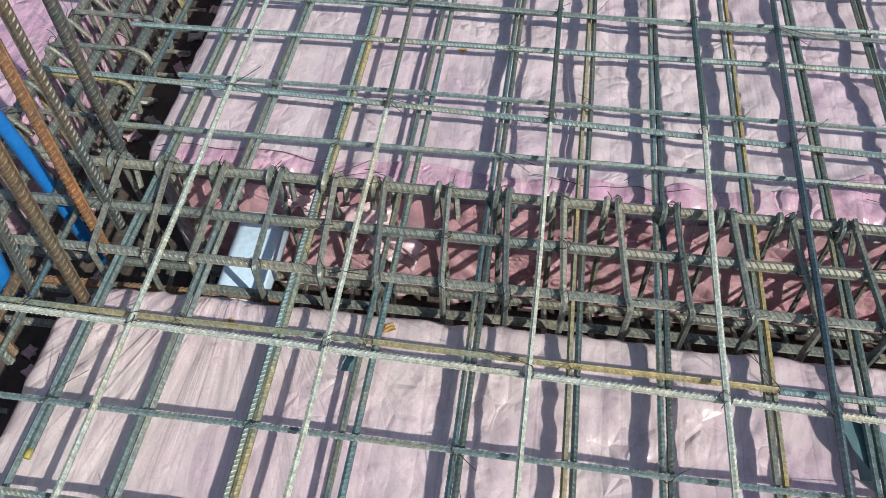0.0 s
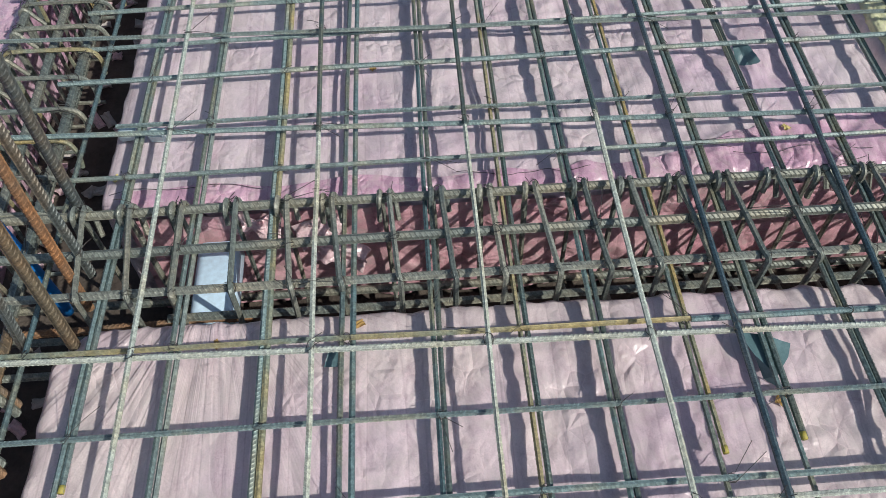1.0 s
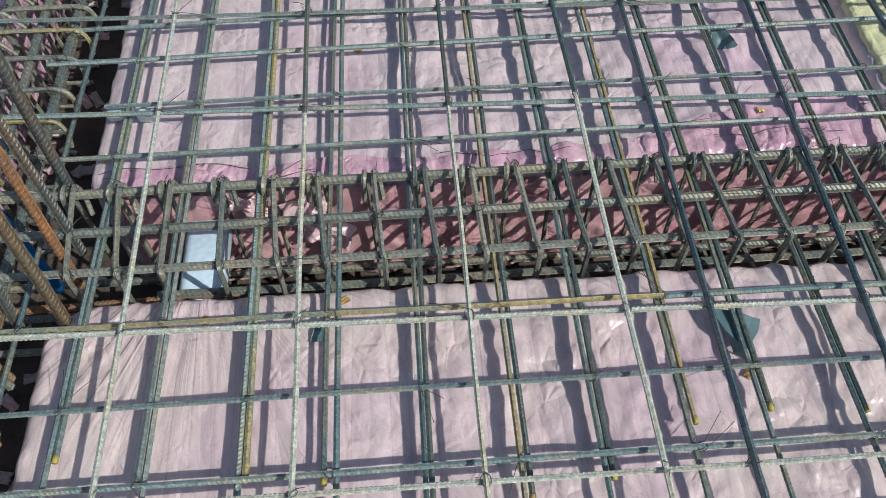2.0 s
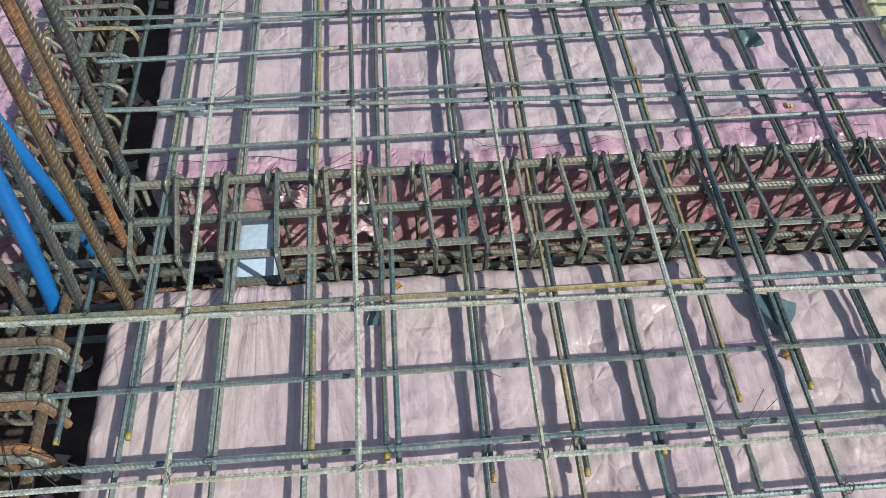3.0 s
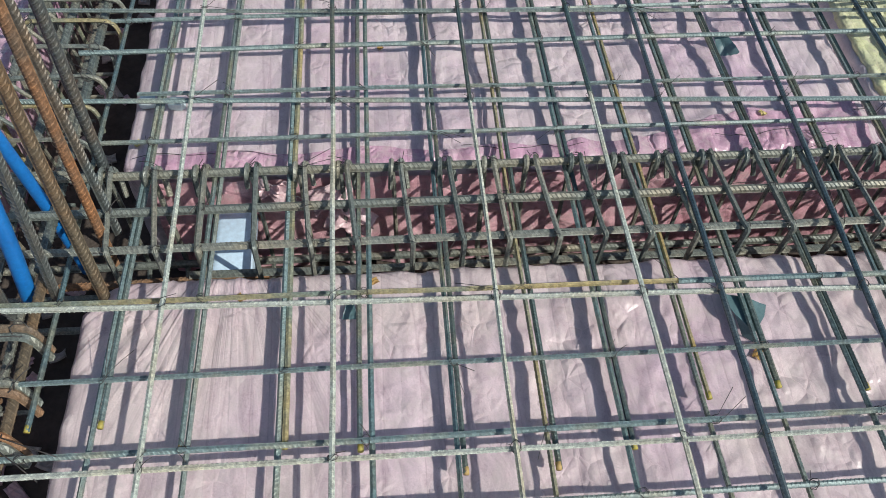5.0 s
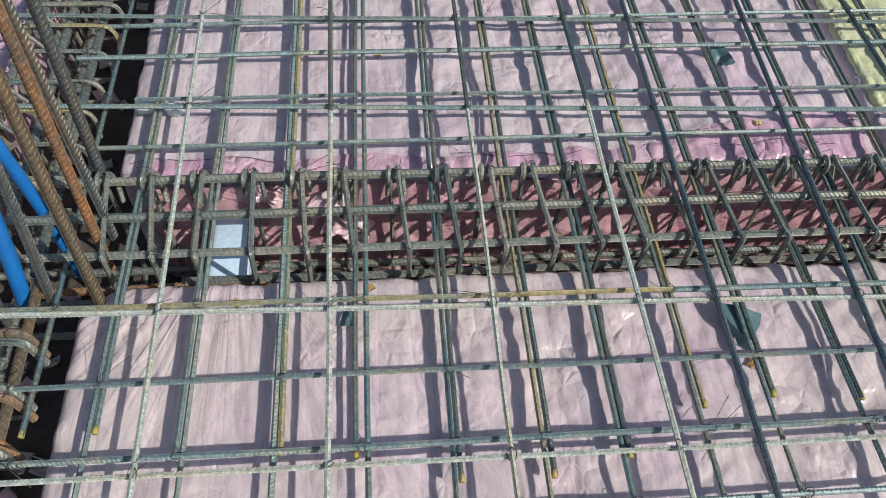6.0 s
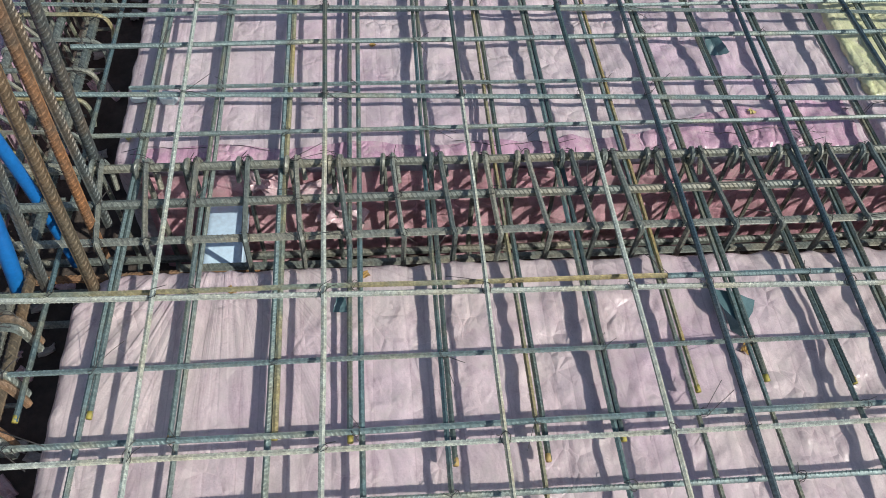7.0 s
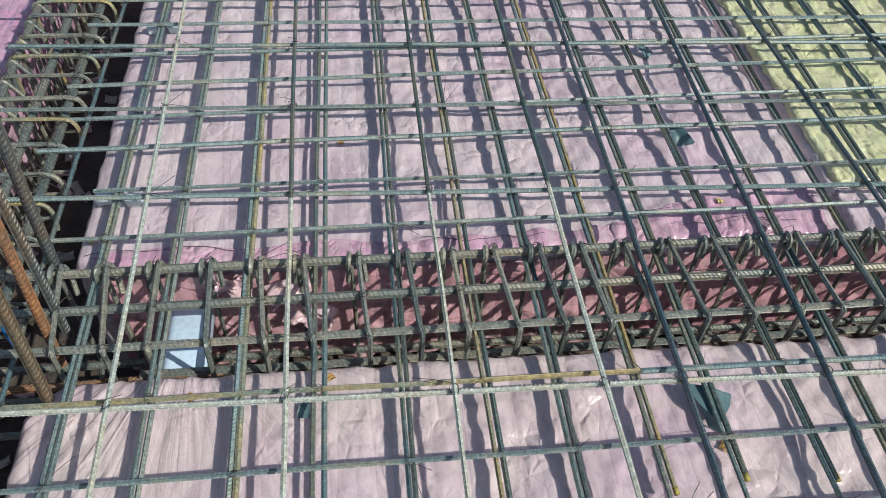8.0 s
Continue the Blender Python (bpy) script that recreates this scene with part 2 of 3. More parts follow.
def thing(name, label, category, group="", kind="", at=(0, 0, 0)):
    ob = new(name)
    ob.empty_display_size = 0.05
    ob.location = at
    return tagged(ob, label, category, group, kind)


def tube_mesh(name, path, r, mat, ribs=True, sides=8, turn=0.0, smooth=True, rib=0.19):
    """A round bar along a polyline; ribs: oblique crescent ribs and two seams along it, as on reinforcing steel."""
    path = np.array(path, float)
    seg = np.linalg.norm(np.diff(path, axis=0), axis=1)
    s_at = np.r_[0, np.cumsum(seg)]
    length = s_at[-1]
    tang = np.gradient(path, s_at, axis=0)
    tang /= np.linalg.norm(tang, axis=1)[:, None]
    side = np.zeros_like(tang)
    ref = np.array([0, 0, 1.0]) if abs(tang[0][2]) < 0.9 else np.array([0, 1.0, 0])
    last = np.cross(tang[0], ref)
    for i, t in enumerate(tang):
        last = last - t * (last @ t)
        last /= np.linalg.norm(last)
        side[i] = last
    if ribs:
        # narrow seams on both flanks, thin oblique crescent ribs between them
        pitch = (1.55 if r < 0.0065 else 1.25) * r
        n = max(2, int(length / pitch))
        u = np.arange(n)[:, None] + np.array([[0.0, 0.60, 0.80]])
        s = np.r_[(u * length / n).ravel(), length]
        h = np.r_[np.tile([0.0, 0.0, 1.0], n), 0]
        half = [-13, 0, 13, 58, 122] if r < 0.0085 else [-11, 0, 11, 42, 74, 106, 138]
        deg = np.array(half + [d + 180 for d in half], float)
        base, sides = np.radians(deg), len(deg)
        seam = (np.arange(sides) % len(half) == 1).astype(float)
        crest = np.clip(np.sin(base) ** 2 * 1.4 - 0.12, 0, 1)
        skew = (np.abs((deg / 180) % 2 - 1) - 0.5) * 2.0 * r
    else:
        s, h = s_at, np.zeros(len(s_at))
        base = np.arange(sides) * 2 * np.pi / sides
        seam, crest, skew = np.zeros(sides), np.zeros(sides), np.zeros(sides)
    ang = base + turn
    ss = np.clip(s[:, None] + skew[None, :] * ((s > 0) & (s < length))[:, None], 0, length)
    pos = np.stack([np.interp(ss, s_at, path[:, k]) for k in range(3)], -1)
    tt = np.stack([np.interp(ss, s_at, tang[:, k]) for k in range(3)], -1)
    aa = np.stack([np.interp(ss, s_at, side[:, k]) for k in range(3)], -1)
    bb = np.cross(tt, aa)
    rad = r * ((0.97 if ribs else 1.0) + rib * h[:, None] * crest[None, :] + 0.20 * seam[None, :])
    v = pos + (aa * np.cos(ang)[None, :, None] + bb * np.sin(ang)[None, :, None]) * rad[..., None]
    rows, faces = len(s), []
    for i in range(rows - 1):
        a, b = i * sides, (i + 1) * sides
        faces += [(a + j, a + (j + 1) % sides, b + (j + 1) % sides, b + j) for j in range(sides)]
    faces.append(tuple(range(sides - 1, -1, -1)))
    faces.append(tuple((rows - 1) * sides + j for j in range(sides)))
    return mesh_of(name, v.reshape(-1, 3), faces, mat, smooth and not ribs)


def rounded(points, r, n=5):
    """A polyline with its corners rounded to radius r."""
    pts = [Vector(p) for p in points]
    out = [pts[0]]
    for a, b, c in zip(pts, pts[1:], pts[2:]):
        d1, d2 = (a - b), (c - b)
        k = min(r, d1.length * 0.48, d2.length * 0.48)
        p, q = b + d1.normalized() * k, b + d2.normalized() * k
        out += [p.lerp(b, t).lerp(b.lerp(q, t), t) for t in np.linspace(0, 1, n)]
    out.append(pts[-1])
    clean = [out[0]]
    for p in out[1:]:
        if (p - clean[-1]).length > 1e-4:
            clean.append(p)
    return [tuple(p) for p in clean]


STRAIGHT = {}


def straight(length, r, mat, variant):
    """Shared mesh of a straight bar along x, with a slight bow."""
    key = (round(length, 2), r, mat.name, variant)
    if key not in STRAIGHT:
        rng = random.Random(str(key))
        k = np.linspace(0, 1, 25)
        w = [rng.uniform(-1, 1) for _ in range(4)]
        y = 0.0012 * (w[0] * np.sin(2 * np.pi * k * 1.5) + w[1] * np.sin(2 * np.pi * k * 3.2 + 1))
        z = 0.0008 * (w[2] * np.sin(2 * np.pi * k * 2.1) + w[3] * np.sin(2 * np.pi * k * 4.3 + 2))
        STRAIGHT[key] = tube_mesh("bar", np.stack([k * key[0], y, z], 1), r, mat, turn=rng.uniform(0, 3))
    return STRAIGHT[key]


def bar(parent, a, b, r, mat, name="bar", label=""):
    """A straight ribbed bar from a to b as a part."""
    a, b = Vector(a), Vector(b)
    q = (b - a).to_track_quat("X", "Z")
    me = straight((b - a).length, r, mat, random.randrange(3))
    return part(name, me, parent, Matrix.LocRotScale(a, q, None), label)


# ---- film-covered form blocks ----
def block_mesh(name, x0, x1, y0, y1, drop, mat, relief, step=0.012, edge=0.028, corner=0.06, top=0.0):
    """A padded block under film: flat top rolling over into upright sides, creased by relief(x, y)."""
    wrap = edge * math.pi / 2 + corner - edge + drop - edge
    ix0, ix1, iy0, iy1 = x0 + corner, x1 - corner, y0 + corner, y1 - corner

    def axis(a, b):
        inner = np.linspace(a, b, max(2, int((b - a) / step)))
        near = np.linspace(0, corner + edge * 0.6, 10)[1:]
        far = np.linspace(corner + edge * 0.6, wrap, max(4, int(drop / 0.02)))[1:]
        out = np.r_[near, far]
        return np.r_[a - out[::-1], inner, b + out]

    xs, ys = axis(ix0, ix1), axis(iy0, iy1)
    verts = []
    flat = corner - edge
    for y in ys:
        for x in xs:
            ex = min(0, x - ix0) + max(0, x - ix1)
            ey = min(0, y - iy0) + max(0, y - iy1)
            big = max(abs(ex), abs(ey))
            cx, cy = min(max(x, ix0), ix1), min(max(y, iy0), iy1)
            if big == 0:
                px, py, pz, nx, ny, nz = x, y, 0.0, 0, 0, 1
            else:
                l = math.hypot(ex, ey)
                ux, uy = ex / l, ey / l
                if l <= flat:
                    hz, dz, k = l, 0.0, 0.0
                elif l <= flat + edge * math.pi / 2:
                    k = (l - flat) / edge
                    hz, dz = flat + edge * math.sin(k), edge * (1 - math.cos(k))
                else:
                    k = math.pi / 2
                    hz, dz = corner, edge + (l - flat - edge * math.pi / 2)
                dz = min(dz, drop)
                px, py, pz = cx + ux * hz, cy + uy * hz, -dz
                nx, ny, nz = ux * math.sin(k), uy * math.sin(k), math.cos(k)
            d = relief(px, py, pz)
            verts.append((px + nx * d, py + ny * d, top + pz + nz * d))
    w = len(xs)
    faces = [(j * w + i, j * w + i + 1, (j + 1) * w + i + 1, (j + 1) * w + i) for j in range(len(ys) - 1) for i in range(w - 1)]
    return mesh_of(name, verts, faces, mat)


def ridge(x, y, z, f):
    return 1 - abs(noise.noise((x * f, y * f, z * f))) * 2


def smooth01(a, b, v):
    t = min(1, max(0, (v - a) / (b - a)))
    return t * t * (3 - 2 * t)


def relief_slab(x, y, z):
    """Nearly flat at the left end, more and more crumpled to the right; long folds along y, a fan of pleats at the near corner."""
    rough = 0.22 + 0.78 * smooth01(-0.05, 0.35, x)
    wx, wy = x + 0.035 * noise.noise((x * 4, y * 4, 9)), y + 0.035 * noise.noise((x * 4, y * 4, 19))
    d = 0.0065 * rough * noise.noise((wx * 6.5, wy * 8, z * 7 + 3))
    d += 0.0075 * rough * (0.5 - 2.0 * abs(noise.noise((wx * 9 + 0.5 * wy, wy * 6, z * 9 + 7))))
    d += 0.0052 * rough * (0.5 - 2.0 * abs(noise.noise((wx * 16 - 6 * wy, wy * 17, z * 16))))
    d += 0.0018 * rough * (0.5 - 2.0 * abs(noise.noise((wx * 27 + 9 * wy, wy * 22, z * 20 + 3))))
    d += 0.0026 * (ridge(wx, wy * 0.22, z * 0.6 + 2, 11) - 0.6)
    if x < 0.12 and y < 0.13:
        fan = math.atan2(y - 0.30, x + 0.16)
        d += 0.0035 * smooth01(-0.12, 0.1, -x) * max(0, ridge(fan * 1.0, 0.15 * math.hypot(x, y), 5, 8) - 0.45) * 1.6
    if z < -0.012:
        d += 0.007 * noise.noise((x * 13 + z * 9, y * 13, z * 6)) + 0.004 * (ridge(x + 0.7 * z, y, z * 0.5, 16) - 0.6)
    d -= 0.055 * math.exp(-(((x - 1.289 - 0.006 * math.sin(y * 9)) / 0.017) ** 4)) * (1 if y > 0.2 else 0)
    return d


for name, box, lab in (("form_block", (-0.456, 2.6, 0.385, 2.7), "form block wrapped in wrinkled pale pink film beside the trench"),
                       ("form_block", (-0.472, 2.6, -1.3, 0.115), "form block wrapped in pleated pale pink film, corner rounded"),
                       ("form_block", (-2.2, -0.815, 0.385, 2.7), "form block in magenta film beyond the cross trench"),
                       ("form_block", (-2.2, -0.815, -1.3, 0.115), "form block in magenta film beside the column bars")):
    x0, x1, y0, y1 = box
    me = block_mesh(name, x0, x1, y0, y1, 0.345 if x1 > 0 else 0.245, MAT_MAGENTA if x1 < 0 else MAT_PLEATED if y1 < 1 else MAT_PINK, relief_slab, 0.009 if x1 > 0 else 0.03, 0.022 if y1 < 1 else 0.026, 0.095 if y1 < 1 else 0.045, top=0.0 if x1 > 0 else -0.10)
    tagged(new(name, me), lab, "form block", "film-covered form blocks")


def sheet_mesh(name, x0, x1, edge_a, edge_b, mat, height, step=0.009):
    """A loose sheet lying on a block between two wavy edges given as functions of x."""
    xs = np.linspace(x0, x1, int((x1 - x0) / step))
    rows = 26
    verts = []
    for j in range(rows):
        for x in xs:
            a, b = edge_a(x), edge_b(x)
            y = a + (b - a) * j / (rows - 1)
            up = relief_slab(x, y, 0) + height
            fold = 0.0035 + 0.008 * smooth01(0.4, 0.9, x)
            up += fold * max(0.0, noise.noise((x * 12, y * 18, 7)) + 0.2) + 0.5 * fold * max(0, ridge(x + y, y, 4, 13) - 0.6)
            drop = max(0.0, 0.411 - y)
            over = 0.026 - math.sqrt(max(0, 0.026**2 - min(drop, 0.026) ** 2)) if drop else 0
            verts.append((x, y, up - over))
    w = len(xs)
    faces = [(j * w + i, j * w + i + 1, (j + 1) * w + i + 1, (j + 1) * w + i) for j in range(rows - 1) for i in range(w - 1)]
    return mesh_of(name, verts, faces, mat)


strip = sheet_mesh("film_strip", -0.41, 1.24, lambda x: 0.3905, lambda x: 0.435 + 0.018 * noise.noise((x * 6, 0, 0)) + 0.13 * smooth01(0.6, 1.1, x) * (0.8 + 0.4 * noise.noise((x * 9, 1, 0))), MAT_MAGENTA, 0.0035)
tagged(new("film_strip", strip), "overlapping magenta plastic film strip, crumpled along the trench edge", "plastic film")


def drape_mesh(x0, x1):
    """Loose film hanging down the trench side in slanting creases."""
    xs, zs = np.linspace(x0, x1, 300), np.linspace(0.0, 1.0, 26)
    verts = []
    for k in zs:
        for x in xs:
            z = -0.020 - 0.315 * k + 0.008 * noise.noise((x * 5, k, 2))
            w = 0.010 * (ridge(x + 0.55 * z, 0.2, z * 0.5, 9) - 0.6) + 0.006 * noise.noise((x * 17 + z * 9, 3, z * 12)) + 0.006 * max(0, ridge(x - 0.9 * z, 5, z, 15) - 0.6)
            verts.append((x, 0.374 - w * (0.3 + 0.7 * k) - 0.006 * k, z))
    w = len(xs)
    faces = [(j * w + i, (j + 1) * w + i, (j + 1) * w + i + 1, j * w + i + 1) for j in range(len(zs) - 1) for i in range(w - 1)]
    return mesh_of("film_drape", verts, faces, MAT_DRAPE)


tagged(new("film_drape", drape_mesh(-0.40, 2.3)), "dark pink plastic film hanging creased down the trench side", "plastic film")


def relief_yellow(x, y, z):
    return 0.004 * noise.noise((x * 8, y * 8, z * 8)) + 0.006 * (0.5 - 2 * abs(noise.noise((x * 9 + 3 * y, y * 7, z)))) + 0.003 * (0.5 - 2 * abs(noise.noise((x * 34 + 8 * y, y * 31, z)))) + 0.005 * (0.5 - 2 * abs(noise.noise((x * 19, y * 17 + 5 * x, z))))


yellow = block_mesh("film_sheet", 1.322, 2.7, 0.552, 2.8, 0.024, MAT_YELLOW, relief_yellow, 0.008, 0.008, 0.016, top=0.014)
tagged(new("film_sheet", yellow), "yellow-green plastic film sheet laid over the form block", "plastic film")

ground_rows = 24
gv = [(x, y, -0.345) for y in np.linspace(-40, 40, ground_rows) for x in np.linspace(-40, 40, ground_rows)]
gf = [(j * ground_rows + i, j * ground_rows + i + 1, (j + 1) * ground_rows + i + 1, (j + 1) * ground_rows + i) for j in range(ground_rows - 1) for i in range(ground_rows - 1)]
tagged(new("ground", mesh_of("ground", gv, gf, MAT_GROUND)), "dark bare earth under the form blocks", "ground", kind="structure")


# ---- tie wires ----
def tie_mesh(seed):
    """A twisted knot of thin wire round a crossing, with two loose ends."""
    rng = random.Random(seed)
    r = 0.0085
    pts = []
    for i in range(22):
        a = i / 21 * 2 * math.pi * 1.6
        pts.append((r * math.cos(a) * 0.9 + rng.uniform(-1, 1) * 0.0008, r * math.sin(a) * (0.9 if i % 2 else 1.0), 0.0065 * math.cos(a * 1.2 + 0.6) + 0.003))
    end = Vector(pts[-1])
    way = Vector((rng.uniform(-1, 1), rng.uniform(-1, 1), rng.uniform(0.1, 0.7))).normalized()
    n = rng.choice((0.018, 0.03, 0.045, 0.075))
    pts += [tuple(end + way * n * t + Vector((0, 0, -0.012 * t * t))) for t in (0.3, 0.6, 1.0)]
    first = Vector(pts[0])
    way = Vector((rng.uniform(-1, 1), rng.uniform(-1, 1), rng.uniform(0.0, 0.6))).normalized()
    pts = [tuple(first + way * n * 0.8 * t) for t in (1.0, 0.6, 0.3)] + pts
    return tube_mesh("tie_wire", pts, 0.0006, MAT_WIRE, ribs=False, sides=5)


TIES = [tie_mesh(i) for i in range(8)]


def tie(parent, x, y, z, big=1.0):
    m = pose(x, y, z, random.uniform(-15, 15), random.uniform(-15, 15), random.uniform(0, 360)) @ Matrix.Diagonal((big, big, big, 1))
    part("tie_wire", random.choice(TIES), parent, m)


# ---- mats of reinforcing bars ----
Z_LY, Z_LX, Z_UX, Z_UY = 0.0365, 0.047, 0.0650, 0.0755
R = 0.005


def paint_tip(parent_bar, length, r, mat):
    me = tube_mesh("painted_tip", [(-0.0006, 0, 0), (length * 0.5, 0, 0), (length, 0, 0)], r * 1.055, mat, ribs=False, sides=10)
    part("painted_tip", me, parent_bar, label="end dipped in bright paint")


lower = thing("lower_rebar_mat", "lower mat of green-grey ribbed steel bars in lapped pairs", "rebar mat")
PAIRS = [(-0.4975, -0.207, -0.487), (-0.391, -0.207, -0.378), (-0.244, -0.258, -0.232), (-0.087, -0.262, -0.083), (0.055, -0.275, 0.066), (0.211, -0.325, 0.219),
         (0.365, -0.327, 0.371), (0.499, -0.300, 0.499), (0.652, -0.217, 0.648), (0.785, -0.203, 0.782), (0.945, -0.217, 0.931), (1.075, -0.24, 1.088),
         (1.235, -0.22, 1.245), (1.39, -0.25, 1.40), (1.545, -0.22, 1.55), (1.70, -0.22, 1.70), (1.85, -0.22, 1.86), (2.0, -0.22, 2.0)]
for k, (xa, y_end, xb) in enumerate(PAIRS):
    slope = (xb - xa) / 0.77
    gap = 0.0053 + (0.0045 if k == 4 else 0) + random.uniform(0, 0.0009)
    left_ends = k in (4, 0, 2)
    s = -1 if left_ends else 1
    at = lambda y, o: (xa + slope * (y + 0.13) + o, y, Z_LY)
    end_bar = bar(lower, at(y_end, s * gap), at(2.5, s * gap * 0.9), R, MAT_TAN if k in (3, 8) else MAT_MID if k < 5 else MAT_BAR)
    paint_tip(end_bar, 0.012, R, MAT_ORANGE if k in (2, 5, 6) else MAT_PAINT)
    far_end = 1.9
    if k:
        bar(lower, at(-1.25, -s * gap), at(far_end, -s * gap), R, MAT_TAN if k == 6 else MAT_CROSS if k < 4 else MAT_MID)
LX = [(-1.12, -1.12, -0.53), (-0.97, -0.97, -0.53), (-0.82, -0.82, -0.53), (-0.67, -0.67, -0.53), (-0.52, -0.52, -0.53), (-0.375, -0.385, -0.53), (-0.258, -0.262, -0.545),
      (-0.124, -0.124, -0.53), (0.035, 0.022, -1.3), (0.433, 0.444, -0.505), (0.579, 0.585, -0.43), (0.723, 0.746, -0.58), (0.836, 0.868, -0.56),
      (0.968, 1.0, -0.56), (1.10, 1.122, -0.58), (1.243, 1.235, -0.56), (1.37, 1.365, -0.56), (1.50, 1.50, -0.56), (1.64, 1.64, -0.56), (1.78, 1.78, -0.56), (1.92, 1.92, -0.56)]
for k, (ya, yb, xs) in enumerate(LX):
    f = lambda x: ya + (yb - ya) * (x + 0.4) / 1.5
    if k == 8:
        bar(lower, (xs, f(xs), Z_LX), (0.66, f(0.66), Z_LX), R, MAT_TAN)
        bar(lower, (0.661, f(0.66), Z_LX), (2.3, f(2.3), Z_LX), R, MAT_CROSS)
    else:
        bar(lower, (xs, f(xs), Z_LX), (2.3, f(2.3), Z_LX), R, MAT_CROSS)
    for n, (xa, y_end, xb) in enumerate(PAIRS):
        if (n + k) % 2 == 0 and -0.5 < ya < 1.6:
            tie(lower, xa + (xb - xa) / 0.77 * (ya + 0.13), f(xa), Z_LX - 0.002)

upper = thing("upper_rebar_mat", "upper mat of pale grey ribbed bars tied with wire", "rebar mat")
UY = [(-0.303, -0.304, MAT_TOP), (0.0, 0.002, MAT_TOP), (0.299, 0.307, MAT_TOP), (0.5765, 0.574, MAT_TOP), (0.724, 0.738, MAT_BLUE), (1.004, 1.045, MAT_BLUE), (1.345, 1.318, MAT_BLUE), (1.655, 1.64, MAT_BLUE), (1.95, 1.95, MAT_BLUE), (2.2, 2.2, MAT_BLUE)]
for xa, xb, mat in UY:
    f = lambda y: xa + (xb - xa) * y / 1.1
    if mat is MAT_TOP and xa > -0.1:
        # lapped: a weathered pale length meets a greener one
        cut = 0.50 if xa < 0.5 else 0.515
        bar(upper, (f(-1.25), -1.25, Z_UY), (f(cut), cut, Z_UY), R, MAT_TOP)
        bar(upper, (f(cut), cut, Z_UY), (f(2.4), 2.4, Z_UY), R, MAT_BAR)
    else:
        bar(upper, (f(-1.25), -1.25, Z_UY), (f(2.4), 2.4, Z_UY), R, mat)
UX = [(-1.19, -1.19, -0.75), (-0.895, -0.90, -0.75), (-0.597, -0.60, -0.75), (-0.297, -0.30, -0.75), (0.003, -0.018, -1.3), (0.527, 0.498, -0.70), (0.838, 0.815, -0.80), (1.105, 1.085, -0.73), (1.40, 1.39, -0.8), (1.70, 1.70, -0.8), (2.0, 2.0, -0.8)]
for k, (ya, yb, xs) in enumerate(UX):
    f = lambda x: ya + (yb - ya) * (x + 0.05)
    bar(upper, (xs, f(xs), Z_UX), (2.3, f(2.3), Z_UX), R if k != 4 else R * 1.08, MAT_TOP if k in (3, 4) else MAT_CROSS)
    for xa, xb, mat in UY:
        if -0.7 < ya < 1.8:
            tie(upper, xa + (xb - xa) * ya / 1.1, f(xa), Z_UY - 0.004, 1.1)

# ---- beam cage along the trench ----
beam = thing("beam_cage", "weathered steel beam cage with close stirrups in the trench", "rebar cage")
TOPS = [(0.333, 0.0505), (0.238, 0.0495), (0.150, 0.043)]
for y, z in TOPS:
    bar(beam, (-1.4, y, z), (2.3, y + 0.012, z), 0.008, MAT_CAGE, "long_bar")
bar(beam, (-0.30, 0.166, -0.070), (2.3, 0.172, -0.066), 0.008, MAT_CAGE, "long_bar")
bar(beam, (-0.62, 0.158, -0.088), (-0.14, 0.165, -0.078), 0.008, MAT_RUST, "long_bar")
for y, z in ((0.332, -0.262), (0.245, -0.262), (0.162, -0.262)):
    bar(beam, (-1.4, y, z), (2.3, y, z), 0.008, MAT_CAGE, "long_bar")


def stirrup_mesh(lean, r, seed):
    """A closed link with both hooks bent round the far top bar."""
    rng = random.Random(seed)
    far, near, base = 0.3475, 0.1355, -0.276
    t1, t2 = rng.uniform(0.02, 0.05), rng.uniform(0.035, 0.06)
    a = [(-0.019, 0.318, 0.05 - t1), (-0.017, 0.321, 0.066), (-0.015, far, 0.0665), (-0.010, far, -0.02), (-0.004, far, base), (lean, near, base), (lean + 0.002, near, 0.058),
         (lean * 0.9, 0.150, 0.0565), (0.003, 0.3255, 0.064), (0.004, far + 0.002, 0.0655), (0.014, far - 0.004, 0.058 - t2 * 0.4), (0.019, far - 0.022, 0.052 - t2)]
    return tube_mesh("stirrup", rounded(a, 0.012, 4), r, MAT_CAGE, turn=rng.uniform(0, 3), rib=0.11)


LINKS = [(-0.449, 0.022), (-0.361, 0.024), (-0.262, 0.004), (-0.159, 0.007), (-0.061, 0.016), (0.026, 0.020), (0.137, 0.016), (0.238, 0.016), (0.333, 0.012), (0.423, 0.023), (0.519, 0.020), (0.611, 0.021), (0.707, 0.023),
         (0.806, 0.025), (0.905, 0.024), (1.004, 0.026), (1.098, 0.022), (1.195, 0.02), (1.29, 0.02), (1.39, 0.02), (1.485, 0.02), (1.58, 0.02), (1.68, 0.02), (1.78, 0.02), (1.88, 0.02), (1.98, 0.02)]
SHAPES = {}
for n, (x, lean) in enumerate(LINKS):
    key = (lean, n % 4)
    if key not in SHAPES:
        SHAPES[key] = stirrup_mesh(lean, 0.0056, n)
    part("stirrup", SHAPES[key], beam, pose(x, 0, 0))
    tie(beam, x, 0.338, 0.060, 1.2)
    tie(beam, x + lean, 0.146, 0.050, 1.1)
    if n % 2 == 0:
        tie(beam, x + lean * 0.5, 0.238, 0.056, 1.3)

